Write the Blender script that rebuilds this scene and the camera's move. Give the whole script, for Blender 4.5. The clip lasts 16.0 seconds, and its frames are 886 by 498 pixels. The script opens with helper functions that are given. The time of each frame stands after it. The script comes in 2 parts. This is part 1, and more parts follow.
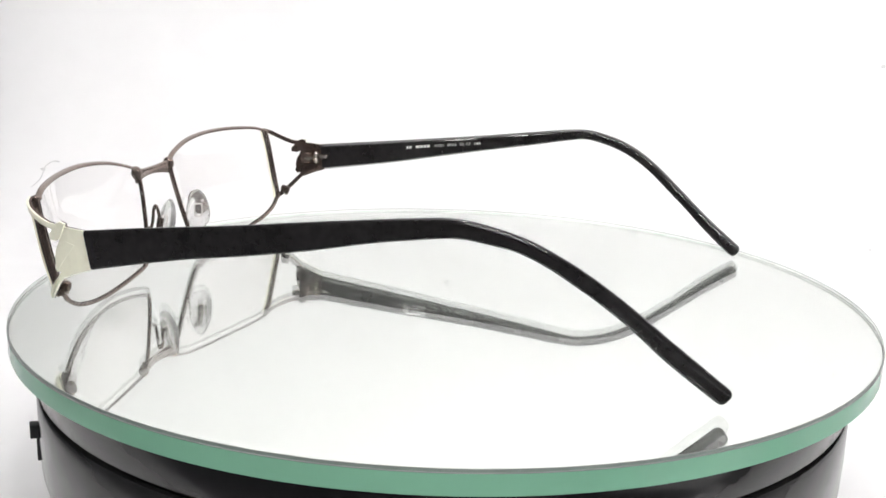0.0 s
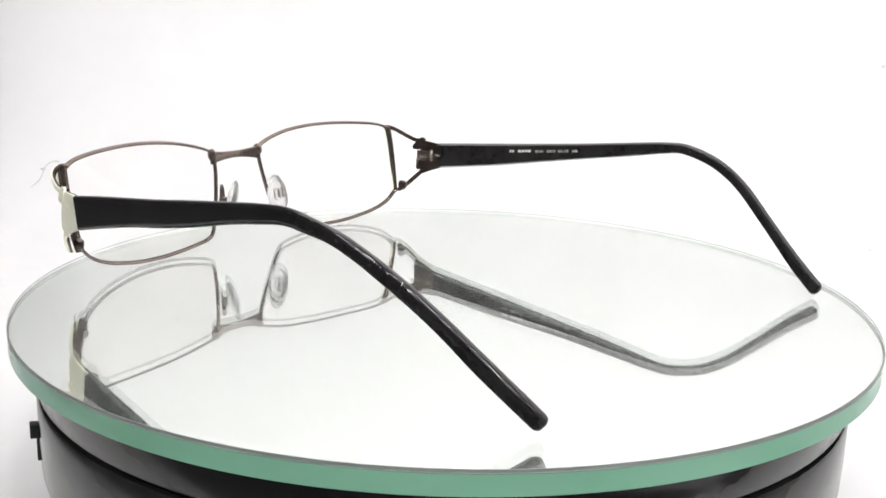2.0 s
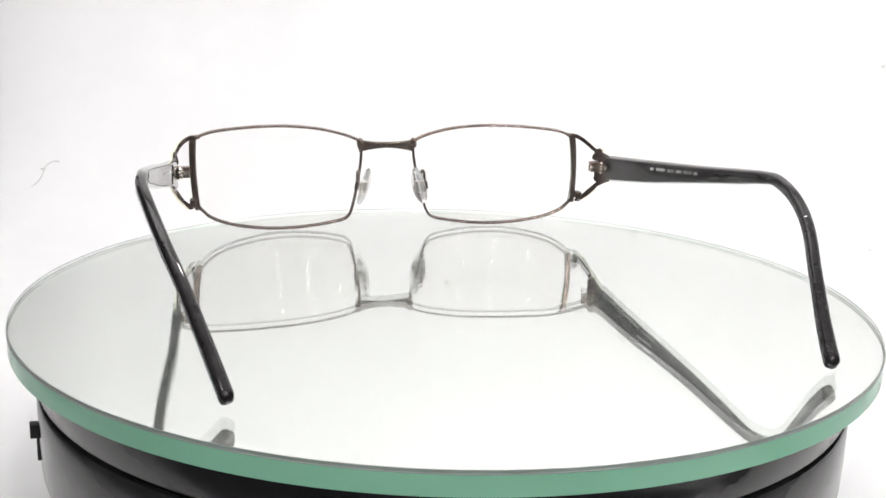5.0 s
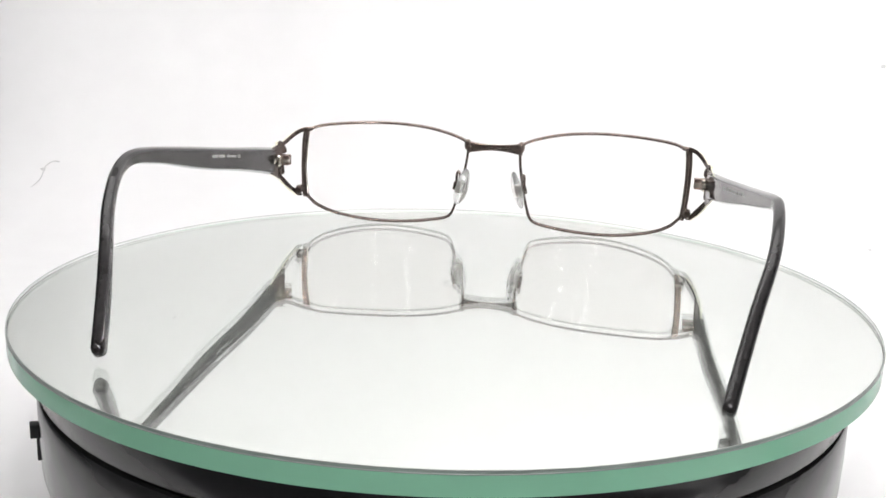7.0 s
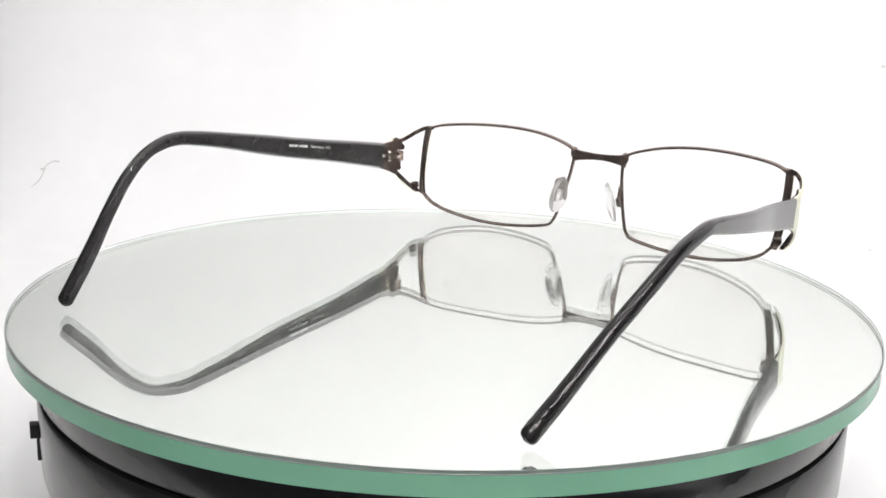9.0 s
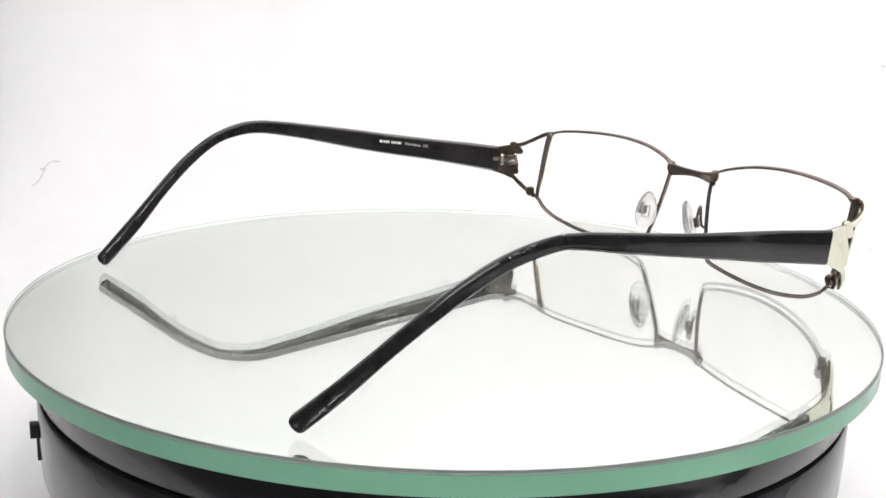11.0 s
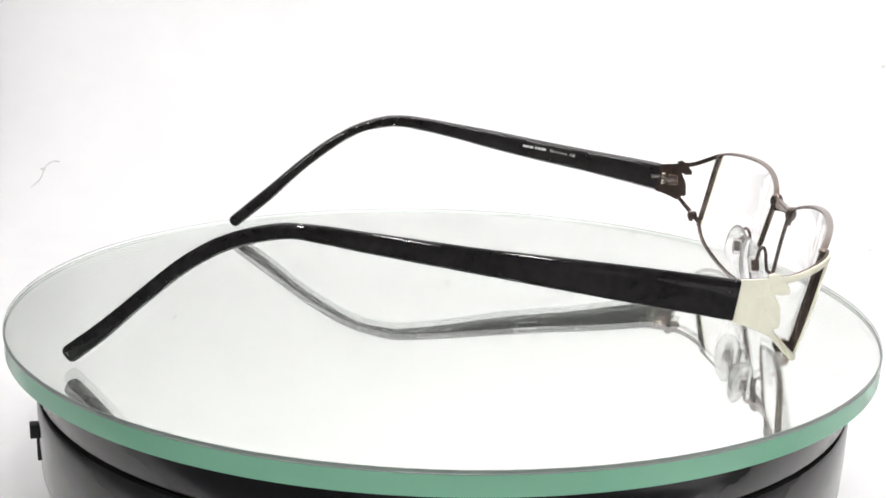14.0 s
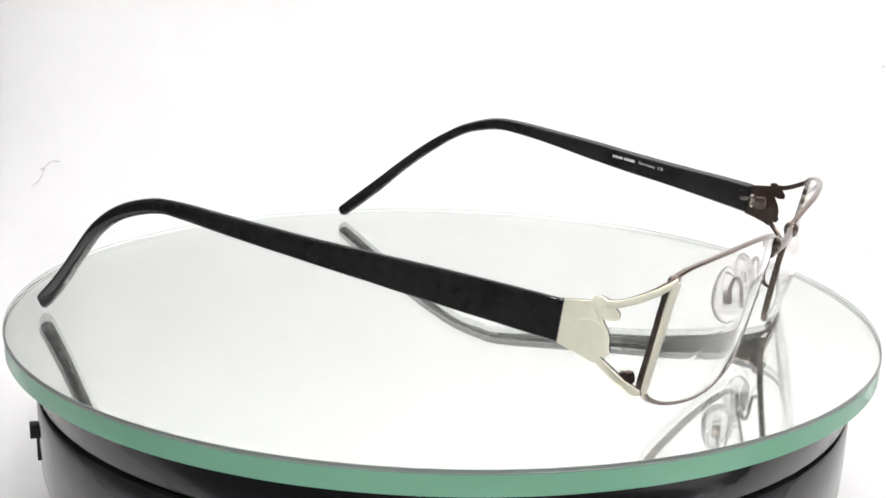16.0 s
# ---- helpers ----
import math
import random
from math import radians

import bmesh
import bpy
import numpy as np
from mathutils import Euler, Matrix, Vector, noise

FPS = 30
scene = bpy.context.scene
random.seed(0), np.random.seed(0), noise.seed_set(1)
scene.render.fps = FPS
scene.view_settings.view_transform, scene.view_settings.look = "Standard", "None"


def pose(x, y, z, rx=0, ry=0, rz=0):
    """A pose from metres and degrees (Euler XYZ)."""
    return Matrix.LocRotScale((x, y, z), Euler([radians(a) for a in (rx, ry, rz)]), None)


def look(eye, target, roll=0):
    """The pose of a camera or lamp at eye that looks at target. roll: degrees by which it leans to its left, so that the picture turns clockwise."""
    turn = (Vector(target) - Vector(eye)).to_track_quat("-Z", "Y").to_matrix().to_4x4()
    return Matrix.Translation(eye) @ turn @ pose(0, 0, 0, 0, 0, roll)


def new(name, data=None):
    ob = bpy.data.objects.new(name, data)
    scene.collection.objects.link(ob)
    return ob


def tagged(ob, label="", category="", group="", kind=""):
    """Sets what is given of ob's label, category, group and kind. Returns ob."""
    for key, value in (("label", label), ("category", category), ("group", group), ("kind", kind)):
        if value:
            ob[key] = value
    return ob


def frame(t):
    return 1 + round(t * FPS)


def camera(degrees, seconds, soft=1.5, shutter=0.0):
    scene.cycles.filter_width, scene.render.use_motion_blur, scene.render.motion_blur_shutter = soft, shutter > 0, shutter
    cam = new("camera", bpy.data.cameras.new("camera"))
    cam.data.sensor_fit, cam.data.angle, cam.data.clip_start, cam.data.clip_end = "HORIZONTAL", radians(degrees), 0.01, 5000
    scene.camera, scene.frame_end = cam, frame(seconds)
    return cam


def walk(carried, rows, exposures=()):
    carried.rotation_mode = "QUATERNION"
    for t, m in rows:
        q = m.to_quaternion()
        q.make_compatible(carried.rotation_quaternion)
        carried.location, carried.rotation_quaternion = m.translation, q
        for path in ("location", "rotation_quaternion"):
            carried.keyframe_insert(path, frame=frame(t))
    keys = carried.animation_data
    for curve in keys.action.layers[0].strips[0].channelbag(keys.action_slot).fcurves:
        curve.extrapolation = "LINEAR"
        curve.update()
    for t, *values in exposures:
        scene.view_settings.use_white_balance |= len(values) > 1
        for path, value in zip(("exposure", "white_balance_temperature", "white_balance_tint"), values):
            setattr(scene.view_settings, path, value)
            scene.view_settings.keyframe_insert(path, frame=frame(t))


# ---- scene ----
cam = camera(43.55, 16.0, soft=1.6)
EYE = (0.0, -0.2806, 0.0806)
PITCH, YAW, ROLL = radians(13.76), radians(-0.16), 1.71
AIM = (EYE[0] + math.sin(YAW) * math.cos(PITCH), EYE[1] + math.cos(YAW) * math.cos(PITCH), EYE[2] - math.sin(PITCH))
walk(cam, [(0, look(EYE, AIM, ROLL)), (16, look(EYE, AIM, ROLL))],
     exposures=[(0, -0.32), (4.2, -0.34), (6.5, -0.40), (9.2, -0.40), (11.5, -0.34), (16, -0.32)])

# ---- world and lamps ----
world = bpy.data.worlds.new("room")
world.use_nodes = True
world.node_tree.nodes["Background"].inputs[0].default_value = (0.75, 0.78, 0.82, 1)
world.node_tree.nodes["Background"].inputs[1].default_value = 0.12
scene.world = world


def lamp(name, at, to, sx, sy, watts, colour=(1, 1, 1)):
    data = bpy.data.lights.new(name, "AREA")
    data.shape, data.size, data.size_y, data.energy, data.color = "RECTANGLE", sx, sy, watts, colour
    ob = new(name, data)
    ob.matrix_world = look(at, to)
    return ob


# added fill lights: a row for the back cloth, a soft one above; the LED panel over the camera glows by its chips
for col_x in (-0.27, -0.06, 0.15, 0.36):
    lamp("back_fill", (col_x, 0.08, 0.57), (col_x, 0.45, 0.35), 0.024, 0.016, 0.47 * (1 + 3.25 * col_x), (1, 0.985, 0.975))
lamp("top_fill", (-0.10, 0.12, 0.62), (-0.10, 0.12, 0), 0.4, 0.3, 1.02, (1, 0.985, 0.975))


# ---- materials ----
def material(name, colour, rough=0.5, metal=0.0, vary=0.08, scale=300.0, bump=0.0, bump_scale=900.0, coat=0.0, trans=0.0, ior=1.5, rough_vary=0.0):
    """A principled surface with colour variation at two scales, and fine relief."""
    m = bpy.data.materials.new(name)
    m.use_nodes = True
    n, l = m.node_tree.nodes, m.node_tree.links
    b = n["Principled BSDF"]
    b.inputs["Roughness"].default_value, b.inputs["Metallic"].default_value = rough, metal
    b.inputs["IOR"].default_value, b.inputs["Transmission Weight"].default_value = ior, trans
    b.inputs["Coat Weight"].default_value = coat
    b.inputs["Base Color"].default_value = (*colour, 1)
    co = n.new("ShaderNodeTexCoord")
    if vary:
        big, small = n.new("ShaderNodeTexNoise"), n.new("ShaderNodeTexNoise")
        big.inputs["Scale"].default_value, small.inputs["Scale"].default_value = scale * 0.15, scale
        big.inputs["Detail"].default_value = small.inputs["Detail"].default_value = 4
        add = n.new("ShaderNodeMath")
        add.operation = "ADD"
        ramp = n.new("ShaderNodeMapRange")
        ramp.inputs["From Min"].default_value, ramp.inputs["From Max"].default_value = 0.6, 1.4
        ramp.inputs["To Min"].default_value, ramp.inputs["To Max"].default_value = 1 - vary, 1 + vary
        mul = n.new("ShaderNodeVectorMath")
        mul.operation = "SCALE"
        mul.inputs[0].default_value = colour
        l.new(co.outputs["Object"], big.inputs["Vector"])
        l.new(co.outputs["Object"], small.inputs["Vector"])
        l.new(big.outputs["Fac"], add.inputs[0])
        l.new(small.outputs["Fac"], add.inputs[1])
        l.new(add.outputs[0], ramp.inputs["Value"])
        l.new(ramp.outputs[0], mul.inputs["Scale"])
        l.new(mul.outputs[0], b.inputs["Base Color"])
        if rough_vary:
            rr = n.new("ShaderNodeMapRange")
            rr.inputs["From Min"].default_value, rr.inputs["From Max"].default_value = 0.6, 1.4
            rr.inputs["To Min"].default_value, rr.inputs["To Max"].default_value = max(rough - rough_vary, 0), rough + rough_vary
            l.new(add.outputs[0], rr.inputs["Value"])
            l.new(rr.outputs[0], b.inputs["Roughness"])
    if bump:
        tex, bp = n.new("ShaderNodeTexNoise"), n.new("ShaderNodeBump")
        tex.inputs["Scale"].default_value, tex.inputs["Detail"].default_value = bump_scale, 5
        bp.inputs["Strength"].default_value, bp.inputs["Distance"].default_value = bump, 0.0002
        l.new(co.outputs["Object"], tex.inputs["Vector"])
        l.new(tex.outputs["Fac"], bp.inputs["Height"])
        l.new(bp.outputs[0], b.inputs["Normal"])
    return m


def glass(name, tint, ior=1.5, rough=0.0):
    m = bpy.data.materials.new(name)
    m.use_nodes = True
    n, l = m.node_tree.nodes, m.node_tree.links
    n.remove(n["Principled BSDF"])
    g = n.new("ShaderNodeBsdfGlass")
    g.inputs["Color"].default_value, g.inputs["Roughness"].default_value, g.inputs["IOR"].default_value = (*tint, 1), rough, ior
    l.new(g.outputs[0], n["Material Output"].inputs["Surface"])
    return m


CLOTH = material("white_backdrop_cloth", (0.86, 0.855, 0.86), 0.9, vary=0.02, scale=60, bump=0.15, bump_scale=700)
DARKROOM = material("dim_room_paint", (0.10, 0.10, 0.11), 0.8, vary=0.15, scale=8)
BROWN = material("brown_plated_metal", (0.23, 0.182, 0.16), 0.17, metal=0.8, vary=0.08, scale=500, bump=0.02, bump_scale=2500, rough_vary=0.05)
LACQUER = material("dark_brown_lacquered_metal", (0.125, 0.092, 0.08), 0.22, metal=0.8, vary=0.12, scale=500, bump=0.03, bump_scale=2000, rough_vary=0.05)
CREAM = material("champagne_gold_plate", (0.97, 0.955, 0.79), 0.36, metal=0.0, vary=0.04, scale=700, bump=0.06, bump_scale=2500, rough_vary=0.06)
COPPER = material("copper_brown_metal", (0.36, 0.27, 0.235), 0.25, metal=1.0, vary=0.12, scale=700)
PADMETAL = material("bright_brown_metal", (0.78, 0.75, 0.72), 0.3, metal=1.0, vary=0.1, scale=900)
STEEL = material("silver_steel", (0.62, 0.58, 0.52), 0.22, metal=1.0, vary=0.1, scale=1500)
BLACK = material("black_polished_acetate", (0.0175, 0.0162, 0.0166), 0.045, vary=0.4, scale=500, bump=0.085, bump_scale=200, rough_vary=0.03)
PRINT = material("white_printed_ink", (0.70, 0.70, 0.68), 0.6, vary=0.1, scale=4000)
LENS = glass("clear_lens", (1.0, 0.995, 0.993), 1.22)
PAD = glass("clear_silicone", (0.995, 0.995, 0.995), 1.40, 0.0)
milk, blend = PAD.node_tree.nodes.new("ShaderNodeBsdfTranslucent"), PAD.node_tree.nodes.new("ShaderNodeMixShader")
milk.inputs["Color"].default_value, blend.inputs[0].default_value = (0.97, 0.97, 0.97, 1), 0.16
PAD.node_tree.links.new(PAD.node_tree.nodes["Glass BSDF"].outputs[0], blend.inputs[1])
PAD.node_tree.links.new(milk.outputs[0], blend.inputs[2])
PAD.node_tree.links.new(blend.outputs[0], PAD.node_tree.nodes["Material Output"].inputs["Surface"])
ARRIS = material("ground_glass_arris", (0.31, 0.335, 0.325), 0.5, vary=0.2, scale=300)
CHALK = material("ground_glass_chamfer", (0.25, 0.305, 0.275), 0.4, vary=0.15, scale=250, rough_vary=0.1)
PLATE_GLASS = glass("clear_plate_glass", (0.992, 1.0, 0.994), 1.52)


def veiled(m, colour, share):
    """A pale film mixed into glass, a little uneven: haze that lifts the dark reflections."""
    n, l = m.node_tree.nodes, m.node_tree.links
    co, tex, amount = n.new("ShaderNodeTexCoord"), n.new("ShaderNodeTexNoise"), n.new("ShaderNodeMapRange")
    film, mix = n.new("ShaderNodeBsdfDiffuse"), n.new("ShaderNodeMixShader")
    film.inputs["Color"].default_value = (*colour, 1)
    tex.inputs["Scale"].default_value, tex.inputs["Detail"].default_value = 28.0, 6
    amount.inputs["From Min"].default_value, amount.inputs["From Max"].default_value = 0.25, 0.75
    amount.inputs["To Min"].default_value, amount.inputs["To Max"].default_value = share * 0.75, share * 1.25
    l.new(co.outputs["Object"], tex.inputs["Vector"])
    l.new(tex.outputs["Fac"], amount.inputs["Value"])
    l.new(amount.outputs[0], mix.inputs[0])
    l.new(n["Glass BSDF"].outputs[0], mix.inputs[1])
    l.new(film.outputs[0], mix.inputs[2])
    l.new(mix.outputs[0], n["Material Output"].inputs["Surface"])


veiled(PLATE_GLASS, (0.80, 0.82, 0.80), 0.02)


def edge_glass(name, inside, back):
    """The polished edge in the glass's green: the glow from inside the plate is put into its diffuse colour."""
    m = bpy.data.materials.new(name)
    m.use_nodes = True
    n, l = m.node_tree.nodes, m.node_tree.links
    n.remove(n["Principled BSDF"])
    d, t, g = n.new("ShaderNodeBsdfDiffuse"), n.new("ShaderNodeBsdfTranslucent"), n.new("ShaderNodeBsdfGlossy")
    d.inputs["Color"].default_value, t.inputs["Color"].default_value = (*inside, 1), (*back, 1)
    g.inputs["Roughness"].default_value = 0.12
    a, b, f = n.new("ShaderNodeMixShader"), n.new("ShaderNodeMixShader"), n.new("ShaderNodeFresnel")
    a.inputs[0].default_value, f.inputs["IOR"].default_value = 0.10, 1.42
    l.new(f.outputs[0], b.inputs[0])
    l.new(d.outputs[0], a.inputs[1])
    l.new(t.outputs[0], a.inputs[2])
    l.new(a.outputs[0], b.inputs[1])
    l.new(g.outputs[0], b.inputs[2])
    l.new(b.outputs[0], n["Material Output"].inputs["Surface"])
    return m


EDGE_GLASS = edge_glass("green_glass_edge", (0.305, 0.65, 0.455), (0.46, 0.74, 0.60))
# opaque sides painted pale, for the light that shows through the far edge
EDGE_INNER = material("pale_glass_edge_inside", (0.80, 0.815, 0.805), 0.4, vary=0.05, scale=200)
MIRROR = material("silvered_back", (0.97, 0.975, 0.958), 0.0, metal=1.0, vary=0)
GLOSS = material("black_gloss_plastic", (0.028, 0.027, 0.0275), 0.17, vary=0.25, scale=120, bump=0.01, bump_scale=600, rough_vary=0.04)
MATT = material("black_matt_rubber", (0.02, 0.02, 0.021), 0.55, vary=0.2, scale=300)
LINT = material("grey_lint", (0.64, 0.635, 0.64), 0.9, vary=0.1, scale=800)


# ---- mesh tools ----
MM = 0.001


def part(name, bm, mat, parent=None, label="", smooth=True):
    """Links a bmesh, drawn in millimetres, as one mesh object under a thing or a part."""
    bmesh.ops.scale(bm, vec=(MM, MM, MM), verts=bm.verts)
    bmesh.ops.recalc_face_normals(bm, faces=bm.faces)
    me = bpy.data.meshes.new(name)
    bm.to_mesh(me)
    bm.free()
    me.materials.append(mat)
    if smooth:
        me.shade_smooth()
        me.set_sharp_from_angle(angle=radians(38))
    ob = new(name, me)
    ob.parent = parent
    return tagged(ob, label) if label else ob


def spline(pts, closed=False, steps=6):
    """Catmull-Rom through the points."""
    p = [np.array(q, float) for q in pts]
    n, out = len(p), []
    for i in range(n if closed else n - 1):
        a, b, c, d = (p[(i + k) % n] if closed else p[min(max(i + k, 0), n - 1)] for k in (-1, 0, 1, 2))
        for s in range(steps):
            t = s / steps
            out.append(0.5 * (2 * b + (c - a) * t + (2 * a - 5 * b + 4 * c - d) * t * t + (3 * b - a - 3 * c + d) * t ** 3))
    if not closed:
        out.append(p[-1])
    return out


def rounded(w, h, r, n=3):
    """A rounded rectangle, w by h."""
    r = min(r, w / 2 * 0.98, h / 2 * 0.98)
    out = []
    for cx, cy, a0 in ((w / 2 - r, h / 2 - r, 0), (r - w / 2, h / 2 - r, 90), (r - w / 2, r - h / 2, 180), (w / 2 - r, r - h / 2, 270)):
        for k in range(n + 1):
            a = radians(a0 + 90 * k / n)
            out.append((cx + r * math.cos(a), cy + r * math.sin(a)))
    return out


def sweep(bm, pts, profiles, ref, closed=False):
    """Sweeps profiles (first coordinate along ref, second across) along the points."""
    n, rings = len(pts), []
    ref = np.array(ref, float)
    for i in range(n):
        a, b = (pts[i - 1], pts[(i + 1) % n]) if closed else (pts[max(i - 1, 0)], pts[min(i + 1, n - 1)])
        t = (b - a) / np.linalg.norm(b - a)
        u = ref - t * (ref @ t)
        u /= np.linalg.norm(u)
        v = np.cross(t, u)
        prof = profiles[i] if isinstance(profiles[0], list) else profiles
        rings.append([bm.verts.new(pts[i] + u * x + v * y) for x, y in prof])
    m = len(rings[0])
    for i in range(n if closed else n - 1):
        r0, r1 = rings[i], rings[(i + 1) % n]
        for k in range(m):
            bm.faces.new((r0[k], r0[(k + 1) % m], r1[(k + 1) % m], r1[k]))
    if not closed:
        bm.faces.new(rings[0])
        bm.faces.new(rings[-1])
    return bm


def block(cx, cy, cz, sx, sy, sz, bevel=0.2, rot=None):
    bm = bmesh.new()
    bmesh.ops.create_cube(bm, size=1.0)
    bmesh.ops.scale(bm, vec=(sx, sy, sz), verts=bm.verts)
    bmesh.ops.bevel(bm, geom=bm.edges[:], offset=bevel, segments=2, affect="EDGES", profile=0.5)
    if rot:
        bmesh.ops.rotate(bm, cent=(0, 0, 0), matrix=Euler([radians(a) for a in rot]).to_matrix(), verts=bm.verts)
    bmesh.ops.translate(bm, vec=(cx, cy, cz), verts=bm.verts)
    return bm


def lathe(rings, n=96, cap=True):
    """Rings of (radius, z) turned round the axis."""
    bm = bmesh.new()
    loops = [[bm.verts.new((r * math.cos(2 * math.pi * k / n), r * math.sin(2 * math.pi * k / n), z)) for k in range(n)] for r, z in rings]
    for a, b in zip(loops, loops[1:]):
        for k in range(n):
            bm.faces.new((a[k], a[(k + 1) % n], b[(k + 1) % n], b[k]))
    if cap:
        bm.faces.new(loops[0])
        bm.faces.new(loops[-1])
    return bm


# ---- the light tent ----
def sheet(name, pts, mat, thickness=0.003, label="", category=""):
    """A flat wall panel with thickness, from four corners in metres."""
    a, b, c, d = (Vector(p) for p in pts)
    nrm = (b - a).cross(d - a).normalized() * thickness
    bm = bmesh.new()
    f = [bm.verts.new(p) for p in (a, b, c, d)]
    g = [bm.verts.new(p - nrm) for p in (a, b, c, d)]
    bm.faces.new(f)
    bm.faces.new(g[::-1])
    for i in range(4):
        bm.faces.new((f[i], f[(i + 1) % 4], g[(i + 1) % 4], g[i]))
    bmesh.ops.scale(bm, vec=(1000, 1000, 1000), verts=bm.verts)
    ob = part(name, bm, mat, smooth=False)
    return tagged(ob, label, category, kind="structure")


FLOOR_Z, BACK_Y, HALF, TOP = -0.062, 0.45, 0.50, 0.64


def backdrop():
    """The sweep: table, bend and back wall in one sheet of cloth."""
    line = [(-0.105, FLOOR_Z), (0.0, FLOOR_Z), (BACK_Y - 0.2, FLOOR_Z)]
    for k in range(1, 13):
        a = radians(90 * k / 12)
        line.append((BACK_Y - 0.2 + 0.2 * math.sin(a), FLOOR_Z + 0.2 - 0.2 * math.cos(a)))
    line += [(BACK_Y, 0.4), (BACK_Y, TOP)]
    bm = bmesh.new()
    rows = [[bm.verts.new((x * 1000, y * 1000, z * 1000)) for x in np.linspace(-0.335, HALF, 9)] for y, z in line]
    for a, b in zip(rows, rows[1:]):
        for k in range(8):
            bm.faces.new((a[k], a[k + 1], b[k + 1], b[k]))
    ob = part("backdrop", bm, CLOTH)
    mod = ob.modifiers.new("thickness", "SOLIDIFY")
    mod.thickness, mod.offset = 0.002, 1
    tagged(ob, "white seamless cloth sweep behind the turntable", "backdrop", kind="structure")


backdrop()
E_, H_, T_ = 0.60, HALF, TOP
sheet("wall_west", [(-0.40, 0.25, FLOOR_Z), (-0.40, 0.25, T_), (-0.40, BACK_Y, T_), (-0.40, BACK_Y, FLOOR_Z)], CLOTH, label="white cloth side of the light tent", category="wall")
sheet("wall_east", [(H_, 0.0, FLOOR_Z), (H_, BACK_Y, FLOOR_Z), (H_, BACK_Y, T_), (H_, 0.0, T_)], CLOTH, label="white cloth side of the light tent", category="wall")
sheet("ceiling", [(-H_, -E_, T_), (H_, -E_, T_), (H_, BACK_Y, T_), (-H_, BACK_Y, T_)], CLOTH, label="white cloth top of the light tent", category="ceiling")
sheet("table", [(-1.2, -0.9, FLOOR_Z - 0.004), (1.2, -0.9, FLOOR_Z - 0.004), (1.2, 0.6, FLOOR_Z - 0.004), (-1.2, 0.6, FLOOR_Z - 0.004)], DARKROOM, 0.03, label="dark table top under the light tent", category="table")
# added out of view, so the temples and the drum's right side reflect white
sheet("bounce_sheet", [(0.15, -0.58, FLOOR_Z), (0.46, -0.58, FLOOR_Z), (0.30, -0.08, FLOOR_Z), (0.13, -0.08, FLOOR_Z)], CLOTH, 0.002, label="unseen white sheet added in front for its reflection", category="cloth")
sheet("wall_south", [(-2, -2.2, -1), (2, -2.2, -1), (2, -2.2, 2), (-2, -2.2, 2)], DARKROOM, label="dim wall of the room outside the tent", category="wall")


# ---- LED panel over the camera ----
def led_panel():
    """A dark board with five rows of LED chips, tilted down to the turntable."""
    panel = tagged(new("led_panel"), "dark LED panel with rows of glowing white chips", "lamp")
    panel.matrix_world = look((0.05, -0.36, 0.42), (0.03, 0.0, 0.08))
    part("board", block(0, 0, 4, 520, 320, 4, 1), MATT, panel)
    glow = bpy.data.materials.new("white_led_glow")
    glow.use_nodes = True
    b = glow.node_tree.nodes["Principled BSDF"]
    b.inputs["Base Color"].default_value, b.inputs["Emission Color"].default_value = (0.8, 0.8, 0.75, 1), (1, 0.985, 0.97, 1)
    b.inputs["Emission Strength"].default_value = 145.0
    inv = panel.matrix_world.inverted()
    for x in (-100, 300):
        bm = bmesh.new()
        bmesh.ops.create_cone(bm, cap_ends=True, segments=12, radius1=4, radius2=4, depth=140)
        bmesh.ops.translate(bm, vec=(x, -290, 570), verts=bm.verts)
        bm.transform(Matrix.Scale(1000, 4) @ inv @ Matrix.Scale(0.001, 4))
        part("hanger", bm, STEEL, panel, "steel rod to the top of the tent")
    chip = part("led", block(0, 0, 0, 15, 15, 2, 0.4), glow, panel)
    for i, x in enumerate((-0.22, -0.11, 0.0, 0.11, 0.22)):
        for k in range(7):
            ob = chip if i == k == 0 else new("led", chip.data)
            ob.parent = panel
            ob.location = (x, -0.135 + 0.045 * k, 0.0008)


led_panel()


# ---- turntable ----
R_PLATE, T_PLATE = 108.1, 5.2


def display_turntable():
    base = tagged(new("display_turntable"), "round glossy black plastic turntable base with a dark seam", "turntable")
    base.location = (0.0002, 0, FLOOR_Z)
    z0 = -FLOOR_Z * 1000
    part("drum", lathe([(94.5, 0.2), (96.0, 1.0), (97.6, 8), (99.9, 18), (101.9, 27), (102.2, 36), (102.2, z0 - 17.1), (101.8, z0 - 16.5), (99.9, z0 - 16.3), (20, z0 - 16.3)]), GLOSS, base)
    part("seam", lathe([(99.6, z0 - 16.3), (99.6, z0 - 15.5), (20, z0 - 15.5)]), MATT, base, "dull black recessed seam")
    part("collar", lathe([(99.4, z0 - 15.5), (101.6, z0 - 15.3), (102.0, z0 - 14.7), (101.7, z0 - 8.2), (100.4, z0 - 7.2), (40, z0 - 7.0), (40, z0 - 5.9)]), GLOSS, base)
    sw = part("switch", block(-95.4, -38.2, z0 - 25.5, 2.6, 3.2, 3.4, 0.3, (0, 0, 22)), MATT, base, "small square black switch")
    part("switch_bar", block(-94.9, -37.7, z0 - 30.0, 1.2, 1.6, 6.5, 0.2, (0, 0, 22)), MATT, sw)


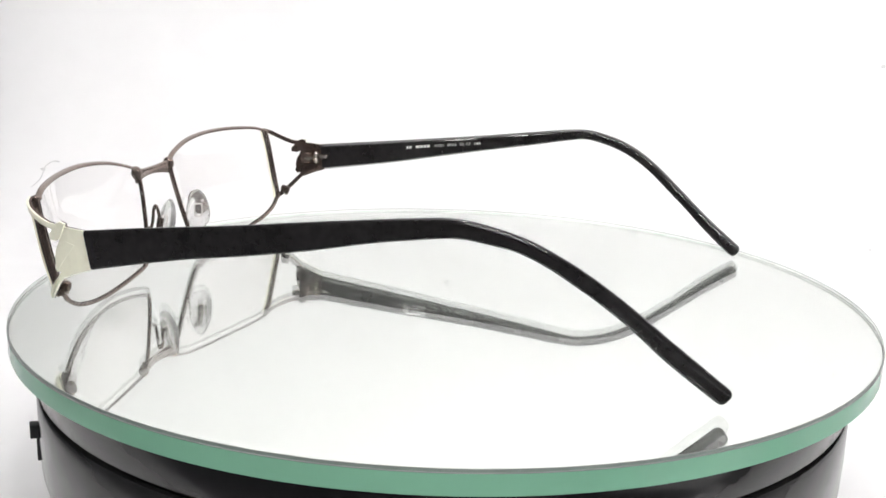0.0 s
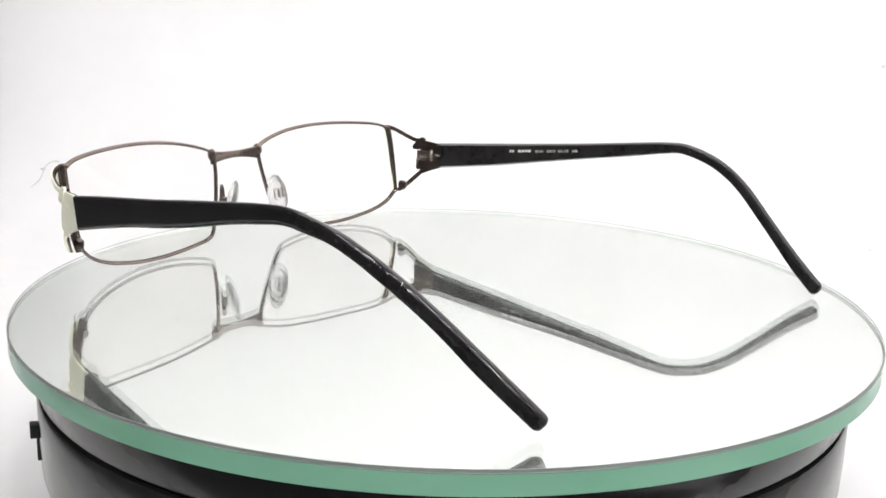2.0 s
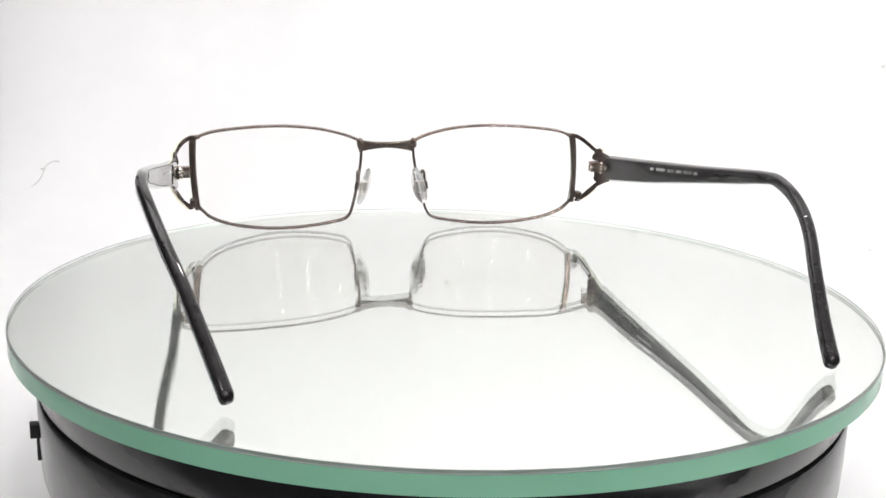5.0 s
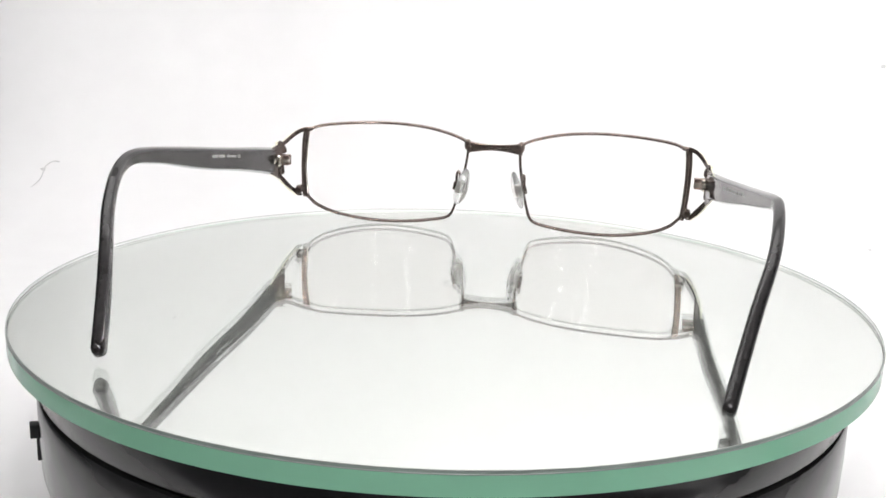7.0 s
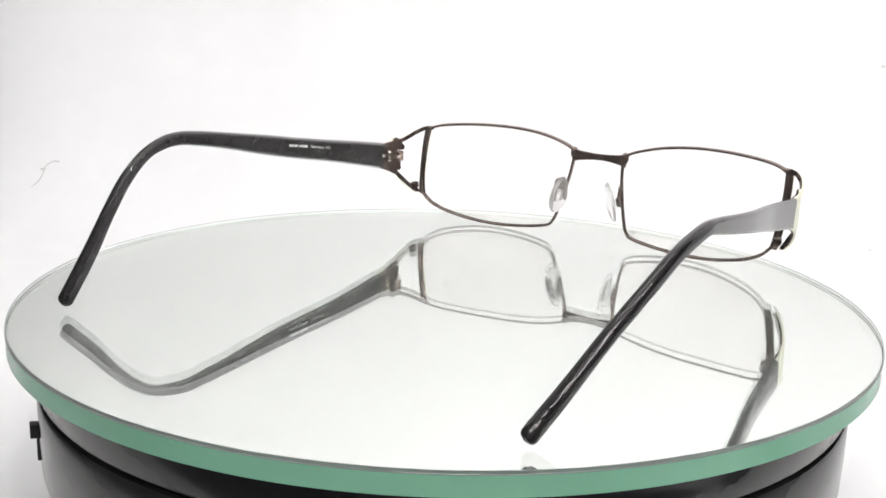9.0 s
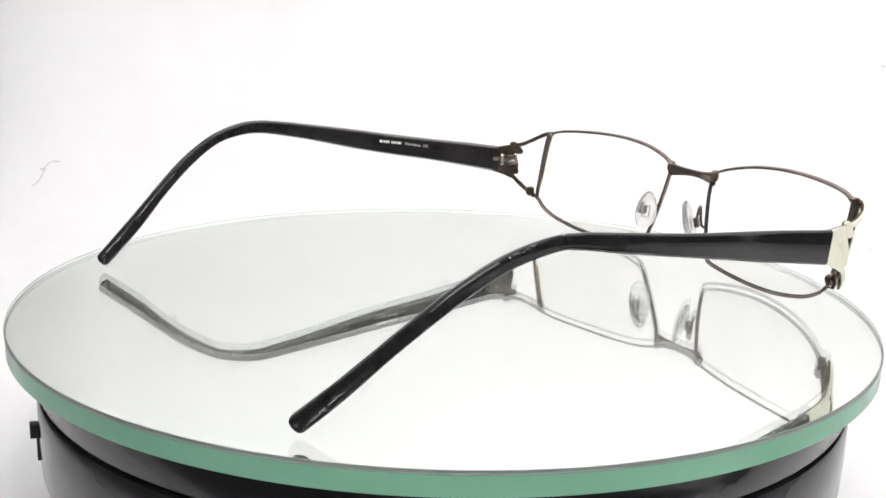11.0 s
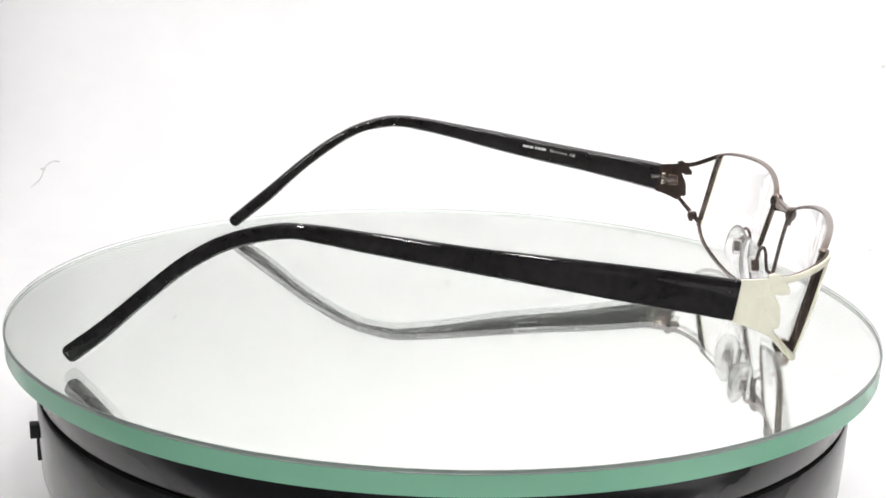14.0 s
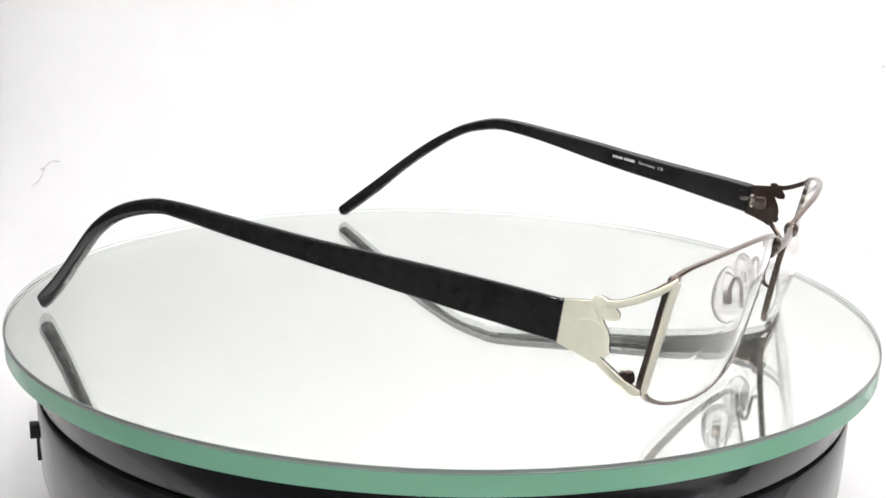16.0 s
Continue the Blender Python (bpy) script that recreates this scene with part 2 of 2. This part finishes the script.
def turntable_plate():
    plate = tagged(new("mirror_plate"), "round clear glass mirror plate with a green polished edge", "mirror")
    n, t, mirror = 256, T_PLATE, -3.9
    disc = part("glass_disc", lathe([(R_PLATE - 0.1, mirror), (R_PLATE - 0.1, -0.74), (R_PLATE - 0.2, 0.0)], n), PLATE_GLASS, plate, "clear glass disc", smooth=False)
    disc.visible_shadow = False
    disc.data.materials.append(EDGE_INNER)
    disc.data.materials.append(CHALK)
    for f in disc.data.polygons:
        f.material_index = 0 if abs(f.normal.z) > 0.99 else 1 if abs(f.normal.z) < 0.1 else 2
    part("edge", lathe([(R_PLATE - 0.06, -0.70), (R_PLATE, -0.74), (R_PLATE, -t + 0.2), (R_PLATE - 0.3, -t), (R_PLATE - 0.4, -t)], n, cap=False), EDGE_GLASS, plate, "polished green glass edge")
    for name, r, z, w in (("top_arris", R_PLATE - 0.22, -0.03, 0.11), ("lower_arris", R_PLATE - 0.06, -0.72, 0.12)):
        bm = lathe([(r + w * math.cos(radians(a)), z + w * math.sin(radians(a))) for a in range(0, 361, 45)], n, cap=False)
        part(name, bm, ARRIS, plate, "ground grey arris of the edge")
    part("silvering", lathe([(R_PLATE - 0.45, mirror - 0.05), (R_PLATE - 0.45, mirror - 0.12)], n), MIRROR, plate, "mirror silvering under the glass", smooth=False)
    part("back_coat", lathe([(R_PLATE - 0.45, mirror - 0.14), (R_PLATE - 0.45, -t + 0.02)], n), MATT, plate, "black paint behind the mirror")
    return plate


display_turntable()
PLATE = turntable_plate()


# ---- eyeglasses: x to the wearer's right, y forwards ----
def face(x, z):
    """Where the front lies at (x, z)."""
    bow = 2.1 * (1 - ((abs(x) - 35.5) / 26.5) ** 2) if abs(x) > 9 else 0.0
    return 84.6 + 0.22 * (z - 27) - 0.0018 * x * x + bow


RIM = [(61.6, 30.2), (57.5, 31.5), (50, 32.3), (41, 32.7), (32, 32.6), (22.5, 31.7), (15, 30.1), (10.2, 28.4), (8.7, 26.5), (8.9, 22), (9.5, 18), (10.5, 13),
       (11.8, 8), (13, 4.7), (15, 3.0), (20, 1.9), (26, 1.1), (34, 0.7), (43, 1.3), (52, 3.2), (57.5, 5.6), (60.2, 8), (61.7, 17), (62.2, 25), (62.2, 28.5)]
PLAN = {1: ([-76, -65, -55, -45, -30, -15, 9, 20, 34, 50, 64], [65.6, 68.8, 72.0, 75.4, 78.0, 77.1, 74.8, 73.4, 71.3, 69.8, 68.8]),
        -1: ([-76, -65, -55, -45, -30, -15, 9, 20, 34, 50, 64], [60.5, 64.3, 68.2, 72.3, 76.6, 76.4, 74.4, 73.2, 71.2, 69.8, 68.8])}
PROFILE = {1: [(61.2, 25.8, 17.6), (50, 27.0, 19.3), (36.5, 28.4, 21.4), (22, 29.9, 24.0), (9, 31.3, 26.3), (-8, 33.4, 29.2), (-19, 34.7, 31.2), (-26, 34.7, 31.8), (-36, 32.2, 29.0),
               (-45, 27.2, 23.8), (-55, 19.1, 15.5), (-65, 10.7, 6.5), (-72.6, 4.9, 0.5)],
           -1: [(61.2, 26.0, 17.5), (50, 27.6, 19.9), (37, 29.3, 22.5), (24, 31.1, 24.7), (11, 33.1, 27.2), (-4, 35.2, 30.5), (-14, 36.5, 32.3), (-21, 37.0, 33.2), (-27, 36.3, 32.7), (-35, 33.8, 30.6),
                (-44, 28.8, 25.0), (-53, 21.8, 17.8), (-62, 13.9, 9.3), (-72.1, 5.3, 0.9)]}


def lens_mesh(s):
    loop = spline([(x, 0, z) for x, z in RIM], True, 5)
    cx, cz = 35.5, 17.0
    bm = bmesh.new()
    rings = {}
    for side in (0, 1):
        rows = []
        for k in (1.0, 0.96, 0.9, 0.82, 0.74, 0.66, 0.58, 0.5, 0.42, 0.34, 0.26, 0.18, 0.1):
            row = []
            for q in loop:
                x, z = cx + (q[0] - cx) * k * 0.995, cz + (q[2] - cz) * k * 0.995
                dome = 0.9 * (1 - k * k)
                row.append(bm.verts.new((s * x, face(x, z) + dome + (0.55 if side else -0.55) , z)))
            rows.append(row)
        for a, b in zip(rows, rows[1:]):
            for i in range(len(loop)):
                bm.faces.new((a[i], a[(i + 1) % len(loop)], b[(i + 1) % len(loop)], b[i]))
        bm.faces.new(rows[-1])
        rings[side] = rows[0]
    for i in range(len(loop)):
        j = (i + 1) % len(loop)
        bm.faces.new((rings[0][i], rings[0][j], rings[1][j], rings[1][i]))
    return bm


def side_x(y, z=20.0):
    """The end piece's curve in plan; its foot follows the tilted front."""
    return float(np.interp(y + max(0.0, 16 - z) * 0.5, [55, 62, 66, 69, 71, 73.5, 76, 78, 79.5], [69.1, 69.2, 69.0, 68.5, 67.9, 67.0, 65.6, 64.0, 62.6]))


def slab(bm, s, outline, x_in, x_out):
    """A plate bent along the end piece: outline of (y, z), between two offsets outwards."""
    inner = [bm.verts.new((s * (side_x(y, z) + x_in), y, z)) for y, z in outline]
    outer = [bm.verts.new((s * (side_x(y, z) + x_out), y, z)) for y, z in outline]
    bm.faces.new(inner)
    bm.faces.new(outer)
    for i in range(len(outline)):
        j = (i + 1) % len(outline)
        bm.faces.new((inner[i], inner[j], outer[j], outer[i]))


def end_piece(s, parent):
    """The metal end piece: gold outside and brown inside, with an arm, a bar and a foot that hold the rim."""
    body = [(60.9, 25.7), (64, 26.0), (66.6, 26.2), (69.2, 26.6), (69.2, 24.8), (68.6, 23.2), (69.0, 22.2), (69.7, 21.0), (70.1, 19.3), (70.0, 17.8), (70.3, 16.9), (69.6, 16.0), (68.8, 16.2),
            (68.2, 15.2), (67.4, 14.9), (65.6, 15.8), (63.2, 16.7), (60.6, 17.5)]
    tab = [(66.9, 26.9), (68.2, 27.3), (69.0, 27.0), (70.4, 25.6), (71.5, 24.2), (71.4, 23.1), (69.6, 22.9), (68.6, 23.4), (68.0, 24.2)]
    stroke = [(64.6, 22.5), (66.4, 23.0), (68.4, 22.4), (69.7, 20.6), (70.0, 17.3), (69.0, 16.7), (67.2, 19.4)]
    foot = [(67.4, 15.5), (68.7, 15.9), (70.7, 13.8), (72.7, 11.6), (74.9, 9.4), (74.9, 8.4), (73.9, 8.4), (71.8, 10.7), (69.5, 13.2)]
    ep = part("end_piece", bmesh.new(), CREAM, parent, "champagne gold metal end piece")
    for name, mat, a, b, label in (("outer_plate", CREAM, 0.0, 0.55, ""), ("inner_plate", LACQUER, -0.6, -0.02, "brown inner face")):
        bm = bmesh.new()
        slab(bm, s, body, a, b)
        slab(bm, s, tab, a, b + 0.15 if b > 0 else b)
        slab(bm, s, foot, a + 0.03, b - 0.03)
        part(name, bm, mat, ep, label, smooth=False)
    bm = bmesh.new()
    slab(bm, s, stroke, 0.4, 0.61)
    part("raised_stroke", bm, CREAM, ep, smooth=False)
    # upper arm: a flat strip, gold outside and brown inside, that swings out to the rim's top corner
    path = spline([(s * x, y, z) for x, y, z in ((68.6, 68.8, 26.0), (68.2, 71.4, 26.2), (67.5, 74.2, 27.2), (66.3, 76.9, 28.5), (64.5, 78.7, 29.6), (62.4, 79.5, 30.2))], steps=5)
    n = len(path)
    for name, mat, off, label in (("upper_arm", CREAM, 0.28, ""), ("upper_arm_lining", LACQUER, -0.28, "brown inner face")):
        shift = []
        for i, p in enumerate(path):
            t = path[min(i + 1, n - 1)] - path[max(i - 1, 0)]
            nr = np.cross(t / np.linalg.norm(t), (0, 0.25, 1.0))
            nr /= np.linalg.norm(nr)
            shift.append(p + nr * off * (1 if nr[0] * s > 0 else -1))
        part(name, sweep(bmesh.new(), shift, rounded(1.35, 0.54, 0.2, 2), (0, 0.25, 1)), mat, ep, label)
    # the rim's outer side: a brown bar with a gold strip on its front
    ends = ((62.2, 78.9, 30.1), (62.5, 77.9, 26.0), (62.5, 76.8, 20.5), (62.2, 75.6, 15), (61.7, 74.5, 10.4), (61.2, 74.1, 8.2))
    bar = spline([(s * x, y, z) for x, y, z in ends], steps=5)
    across = (-0.36 * s, -0.93, 0.2)
    part("side_bar", sweep(bmesh.new(), bar, rounded(1.8, 1.05, 0.25, 2), across), BROWN, ep, "brown upright bar at the lens")
    front = [p + np.array((0.4 * s, 0.9, -0.1)) for p in bar]
    wide = [rounded(0.6, 2.2 - 0.6 * i / (len(front) - 1), 0.2, 2) for i in range(len(front))]
    behind = [p + np.array((-0.05 * s, -0.5, 0.05)) for p in front]
    part("bar_back", sweep(bmesh.new(), behind, wide, across), BROWN, ep, "brown back of the strip")
    part("bar_strip", sweep(bmesh.new(), front, wide, across), CREAM, ep, "gold strip on the bar")
    # round elbow where the rim bends into the bar
    bm = bmesh.new()
    bmesh.ops.create_uvsphere(bm, u_segments=16, v_segments=10, radius=1.0)
    for v in bm.verts:
        v.co = (v.co.x * 1.2 + s * 61.5, v.co.y * 1.15 + 78.9, v.co.z * 0.75 + 30.25)
    part("elbow", bm, BROWN, ep, "rounded brown corner")
    # clamp block with its screw, at the rim's lower corner
    lug = part("clamp_block", block(s * 63.0, 72.0, 11.1, 2.2, 3.0, 2.6, 0.85, (12, 0, 0)), LACQUER, ep, "brown clamp block")
    bm = bmesh.new()
    bmesh.ops.create_cone(bm, cap_ends=True, segments=14, radius1=0.6, radius2=0.6, depth=3.1)
    bmesh.ops.translate(bm, vec=(s * 63.0, 71.6, 10.9), verts=bm.verts)
    part("screw", bm, STEEL, lug, "steel screw")
    return ep


INNER = {}


def inner_x(s, y):
    """The inner face of a temple, from the middle plane outwards."""
    return float(np.interp(y, *INNER[s])) - 1.25


def temple(s, parent):
    rows = PROFILE[s]
    mids = spline([(s * float(np.interp(y, *PLAN[s])), y, (a + b) / 2) for y, a, b in rows], steps=6)
    INNER[s] = ([q[1] for q in mids][::-1], [abs(q[0]) for q in mids][::-1])
    high = spline([((a - b) / 2, 0, 0) for y, a, b in rows], steps=6)
    n, profs = len(mids), []
    for i in range(n):
        t = mids[min(i + 1, n - 1)] - mids[max(i - 1, 0)]
        slope = abs(t[1]) / math.hypot(t[1], t[2])
        hh = high[i][0] * 2 * (0.35 + 0.65 * slope)
        f = i / (n - 1)
        w = 2.5 + 1.2 * max(0.0, f - 0.55)
        hh = max(hh, 3.15)
        # the outer face stands a little taller than the inner one
        profs.append([(x, z * (0.91 if x * s < 0 else 1.03)) for x, z in rounded(w, hh, 0.75 + 0.4 * f, 5)])
    # rounded tip
    tip, t = mids[-1], mids[-1] - mids[-2]
    t = t / np.linalg.norm(t)
    for d, k in ((0.5, 0.97), (1.0, 0.85), (1.35, 0.64), (1.55, 0.32)):
        mids.append(tip + t * d)
        profs.append([(x * k, y * k) for x, y in profs[n - 1]])
    bm = sweep(bmesh.new(), mids, profs, (1, 0, 0))
    tm = part("temple", bm, BLACK, parent, "black polished acetate temple")
    # spring hinge
    h = part("hinge", block(s * 66.6, 65.5, 21.7, 5.0, 3.0, 3.3, 0.3), COPPER, tm, "copper-brown metal spring hinge")
    part("hinge_leaf", block(s * 66.2, 64.4, 21.7, 4.4, 2.6, 1.0, 0.15), STEEL, h, "silver middle hinge leaf")
    for z in (20.75, 22.65):
        bm = bmesh.new()
        bmesh.ops.create_uvsphere(bm, u_segments=12, v_segments=8, radius=0.95)
        bmesh.ops.translate(bm, vec=(s * 67.0, 62.7, z), verts=bm.verts)
        part("hinge_screw", bm, STEEL, h, "steel screw head")
    part("hinge_rivet", block(s * 67.3, 60.3, 22.1, 0.7, 2.8, 1.2, 0.3, (0, 0, s * -3)), STEEL, h, "silver oblong rivet")
    return tm


def lettering(name, body, s, y0, y1, z0, z1, size, parent):
    """Printed ink on a temple's inner face; y runs towards the back on the right side."""
    data = bpy.data.curves.new(name, "FONT")
    data.body, data.size, data.extrude = body, size * MM, 0.00001
    tmp = new(name, data)
    bpy.context.view_layer.update()
    me = bpy.data.meshes.new_from_object(tmp.evaluated_get(bpy.context.evaluated_depsgraph_get()))
    bpy.data.objects.remove(tmp)
    me.materials.clear()
    me.materials.append(PRINT)
    w = max(v.co.x for v in me.vertices) / MM
    for v in me.vertices:
        f = v.co.x / MM / w
        y = y0 + (y1 - y0) * f
        z = z0 + (z1 - z0) * f + v.co.y / MM
        x = s * (inner_x(s, y) - v.co.z / MM - 0.03)
        v.co = (x * MM, y * MM, z * MM)
    ob = new(name, me)
    ob.parent = parent
    return tagged(ob, "white printed characters")


def ink_bar(s, y0, y1, z0, z1, h, parent):
    bm = bmesh.new()
    pts = [(y0 + (y1 - y0) * k / 4, z0 + (z1 - z0) * k / 4) for k in range(5)]
    low, top = ([bm.verts.new((s * (inner_x(s, y) - 0.04), y, z + o)) for y, z in pts] for o in (0, h))
    lowb, topb = ([bm.verts.new((s * (inner_x(s, y) + 0.05), y, z + o)) for y, z in pts] for o in (0, h))
    for k in range(4):
        bm.faces.new((low[k], low[k + 1], top[k + 1], top[k]))
        bm.faces.new((lowb[k], lowb[k + 1], topb[k + 1], topb[k]))
        bm.faces.new((top[k], top[k + 1], topb[k + 1], topb[k]))
        bm.faces.new((low[k], low[k + 1], lowb[k + 1], lowb[k]))
    part("print_bar", bm, PRINT, parent, "white printed bar", smooth=False)


def nose_pad(s, parent):
    arm = spline([(s * x, y, z) for x, y, z in ((10.7, 81.6, 12.2), (10.4, 79.9, 13.0), (10.2, 79.4, 15.2), (10.3, 79.1, 17.5), (10.7, 78.3, 18.9), (11.1, 77.4, 18.1), (11.1, 76.8, 15.3))], steps=5)
    a = part("pad_arm", sweep(bmesh.new(), arm, rounded(0.85, 0.85, 0.41, 3), (1, 0.1, 0.1)), BROWN, parent, "bent brown wire pad arm")
    part("pad_box", block(s * 11.3, 76.7, 14.5, 1.3, 1.8, 2.9, 0.4, (0, s * -14, s * 20)), BROWN, a, "small brown box that holds the pad")
    ring = spline([(0, y, z) for y, z in ((0.85, 1.35), (0.45, 1.85), (-0.45, 1.85), (-0.85, 1.35), (-0.85, -1.35), (-0.45, -1.85), (0.45, -1.85), (0.85, -1.35))], True, 3)
    bm = sweep(bmesh.new(), ring, rounded(0.8, 0.32, 0.15, 2), (1, 0, 0), True)
    bmesh.ops.rotate(bm, cent=(0, 0, 0), matrix=Matrix.Rotation(radians(s * 24), 3, "Z") @ Matrix.Rotation(radians(s * -15), 3, "Y"), verts=bm.verts)
    bmesh.ops.translate(bm, vec=(s * 9.7, 76.2, 14.3), verts=bm.verts)
    part("pad_core", bm, PADMETAL, a, "bright core set in the pad")
    bm = bmesh.new()
    bmesh.ops.create_uvsphere(bm, u_segments=28, v_segments=16, radius=1.0)
    for v in bm.verts:
        x, y, z = v.co
        v.co = (x * 1.5 + 0.25 * (y * y + z * z), y * (3.3 - 0.6 * z), z * 6.3)
    rot = Matrix.Rotation(radians(s * 24), 3, "Z") @ Matrix.Rotation(radians(s * -15), 3, "Y")
    if s < 0:
        bmesh.ops.scale(bm, vec=(-1, 1, 1), verts=bm.verts)
    bmesh.ops.rotate(bm, cent=(0, 0, 0), matrix=rot, verts=bm.verts)
    bmesh.ops.translate(bm, vec=(s * 8.9, 75.9, 14.3), verts=bm.verts)
    p = part("nose_pad", bm, PAD, parent, "clear soft silicone nose pad")
    p.visible_shadow = False


def eyeglasses():
    g = tagged(new("eyeglasses"), "brown metal eyeglasses with black temples standing on the glass plate", "eyeglasses")
    for s in (1, -1):
        loop = [np.array((s * q[0], face(q[0], q[2]), q[2])) for q in spline([(x, 0, z) for x, z in RIM[:22] + [(61.2, 9.2)]], False, 5)]
        part("rim", sweep(bmesh.new(), loop, rounded(1.45, 0.82, 0.39, 4), (0, 1, 0.2)), BROWN, g, "thin brown metal rim")
        ln = part("lens", lens_mesh(s), LENS, g, "clear curved lens")
        ln.visible_shadow = False
        end_piece(s, g)
        tm = temple(s, g)
        nose_pad(s, g)
        if s > 0:
            for a, b in ((32.6, 32.0), (31.8, 31.0), (29.6, 28.4), (28.2, 27.3), (27.1, 26.3), (26.1, 25.1)):
                ink_bar(s, a, b, 26.15 + 0.11 * (32.6 - a), 26.15 + 0.11 * (32.6 - b), 0.8, tm)
            lettering("printed_code", "5121  2815  52-17  145", s, 23.6, 8.8, 27.1, 28.7, 1.2, tm)
        else:
            for a, b in ((18.6, 19.5), (19.75, 20.6), (20.8, 21.9), (22.5, 23.2), (23.4, 24.3), (24.5, 25.9)):
                ink_bar(s, a, b, 29.1 - 0.13 * (a - 18.5), 29.1 - 0.13 * (b - 18.5), 0.75, tm)
            lettering("printed_word", "Germany  CE", s, 27.2, 35.2, 28.0, 26.8, 1.2, tm)
    # bridge
    xs = [-9.2, -7.5, -4, 0, 4, 7.5, 9.2]
    hs = [4.2, 3.4, 2.4, 2.0, 2.4, 3.4, 4.2]
    path = spline([(x, 85.6 - 0.012 * x * x, 26.35 - 0.1 * abs(x) / 9) for x in xs], steps=5)
    hh = spline([(h, 0, 0) for h in hs], steps=5)
    part("bridge", sweep(bmesh.new(), path, [rounded(1.3, h[0], 0.35, 3) for h in hh], (0, 1, 0)), BROWN, g, "brown metal bridge, narrow in the middle")
    for x in (-8.9, 8.9):
        bm = bmesh.new()
        bmesh.ops.create_uvsphere(bm, u_segments=20, v_segments=12, radius=1.0)
        for v in bm.verts:
            v.co = (v.co.x * 1.15 + x, v.co.y * 1.7 + 84.8, v.co.z * 1.9 + 27.0)
        part("bridge_joint", bm, BROWN, g, "rounded brown boss")
    return g


GLASSES = eyeglasses()


# ---- lint on the backdrop ----
def lint_speck(x, y, z, nx, ny, nz, w):
    """A small uneven tuft that clings to the cloth."""
    bm = bmesh.new()
    bmesh.ops.create_icosphere(bm, subdivisions=2, radius=w / 2)
    rnd = random.Random(int(x * 7 + z))
    for v in bm.verts:
        k = 0.75 + 0.5 * rnd.random()
        v.co = (v.co.x * k, v.co.y * k * 0.8, v.co.z * 0.25)
    bm.transform(Matrix.Translation((x, y, z)) @ Vector((nx, ny, nz)).to_track_quat("Z", "Y").to_matrix().to_4x4())
    ob = part("lint_speck", bm, LINT)
    return tagged(ob, "tiny grey lint speck clinging to the white backdrop", "lint", "lint on the backdrop")


for x, y, z, w in ((1.1, 448.6, 120.1, 4.2), (-185.2, 449.4, 151.4, 4.0), (-206.4, 449.2, 133.2, 3.0), (124.4, 441.2, 80.8, 5.0), (272.0, 449.4, 178.4, 3.4), (269.1, 420.8, 34.6, 3.0), (227.4, 299.8, -54.8, 2.2), (-234.5, 351.2, -33.8, 3.0)):
    lint_speck(x, y, z, 0, 250 - min(y, 450), 138 - min(z, 138.0), w)


def lint_hair():
    path = spline([(-226.1, 355.9, -30.0), (-229.5, 354.5, -29.6), (-233.0, 352.2, -32.0), (-233.6, 349.0, -35.0), (-233.8, 343.0, -38.6), (-236.5, 336.5, -41.8)], steps=6)
    ob = part("lint_hair", sweep(bmesh.new(), path, rounded(0.55, 0.4, 0.15, 2), (1, 0.2, 0.3)), LINT)
    tagged(ob, "curled grey hair of lint clinging to the white backdrop", "lint", "lint on the backdrop")


lint_hair()

# ---- what turns ----
TURN = [(0.0, 75.58), (0.5, 69.58), (1.0, 63.48), (1.5, 57.24), (2.0, 50.95), (2.5, 44.71), (3.0, 38.67), (3.5, 32.72), (4.0, 26.73), (6.5, -3.43), (7.0, -9.5), (7.5, -15.6), (8.0, -21.65),
        (8.5, -27.72), (9.0, -33.75), (11.5, -63.84), (12.0, -69.93), (12.5, -75.99), (13.0, -81.96), (13.5, -87.93), (14.0, -93.9), (14.5, -99.92), (15.0, -105.91), (15.5, -111.95), (16.0, -118.03)]


def motions():
    """The plate and the eyeglasses on it turn together about the base's axis."""
    walk(PLATE, [(t, pose(0.0001, 0.0003, 0, 0, 0, a) @ pose(0.0003, -0.0003, 0)) for t, a in TURN])
    walk(GLASSES, [(t, pose(0, 0, 0, 0, 0, a) @ pose(0.00104, 0, 0)) for t, a in TURN])


motions()
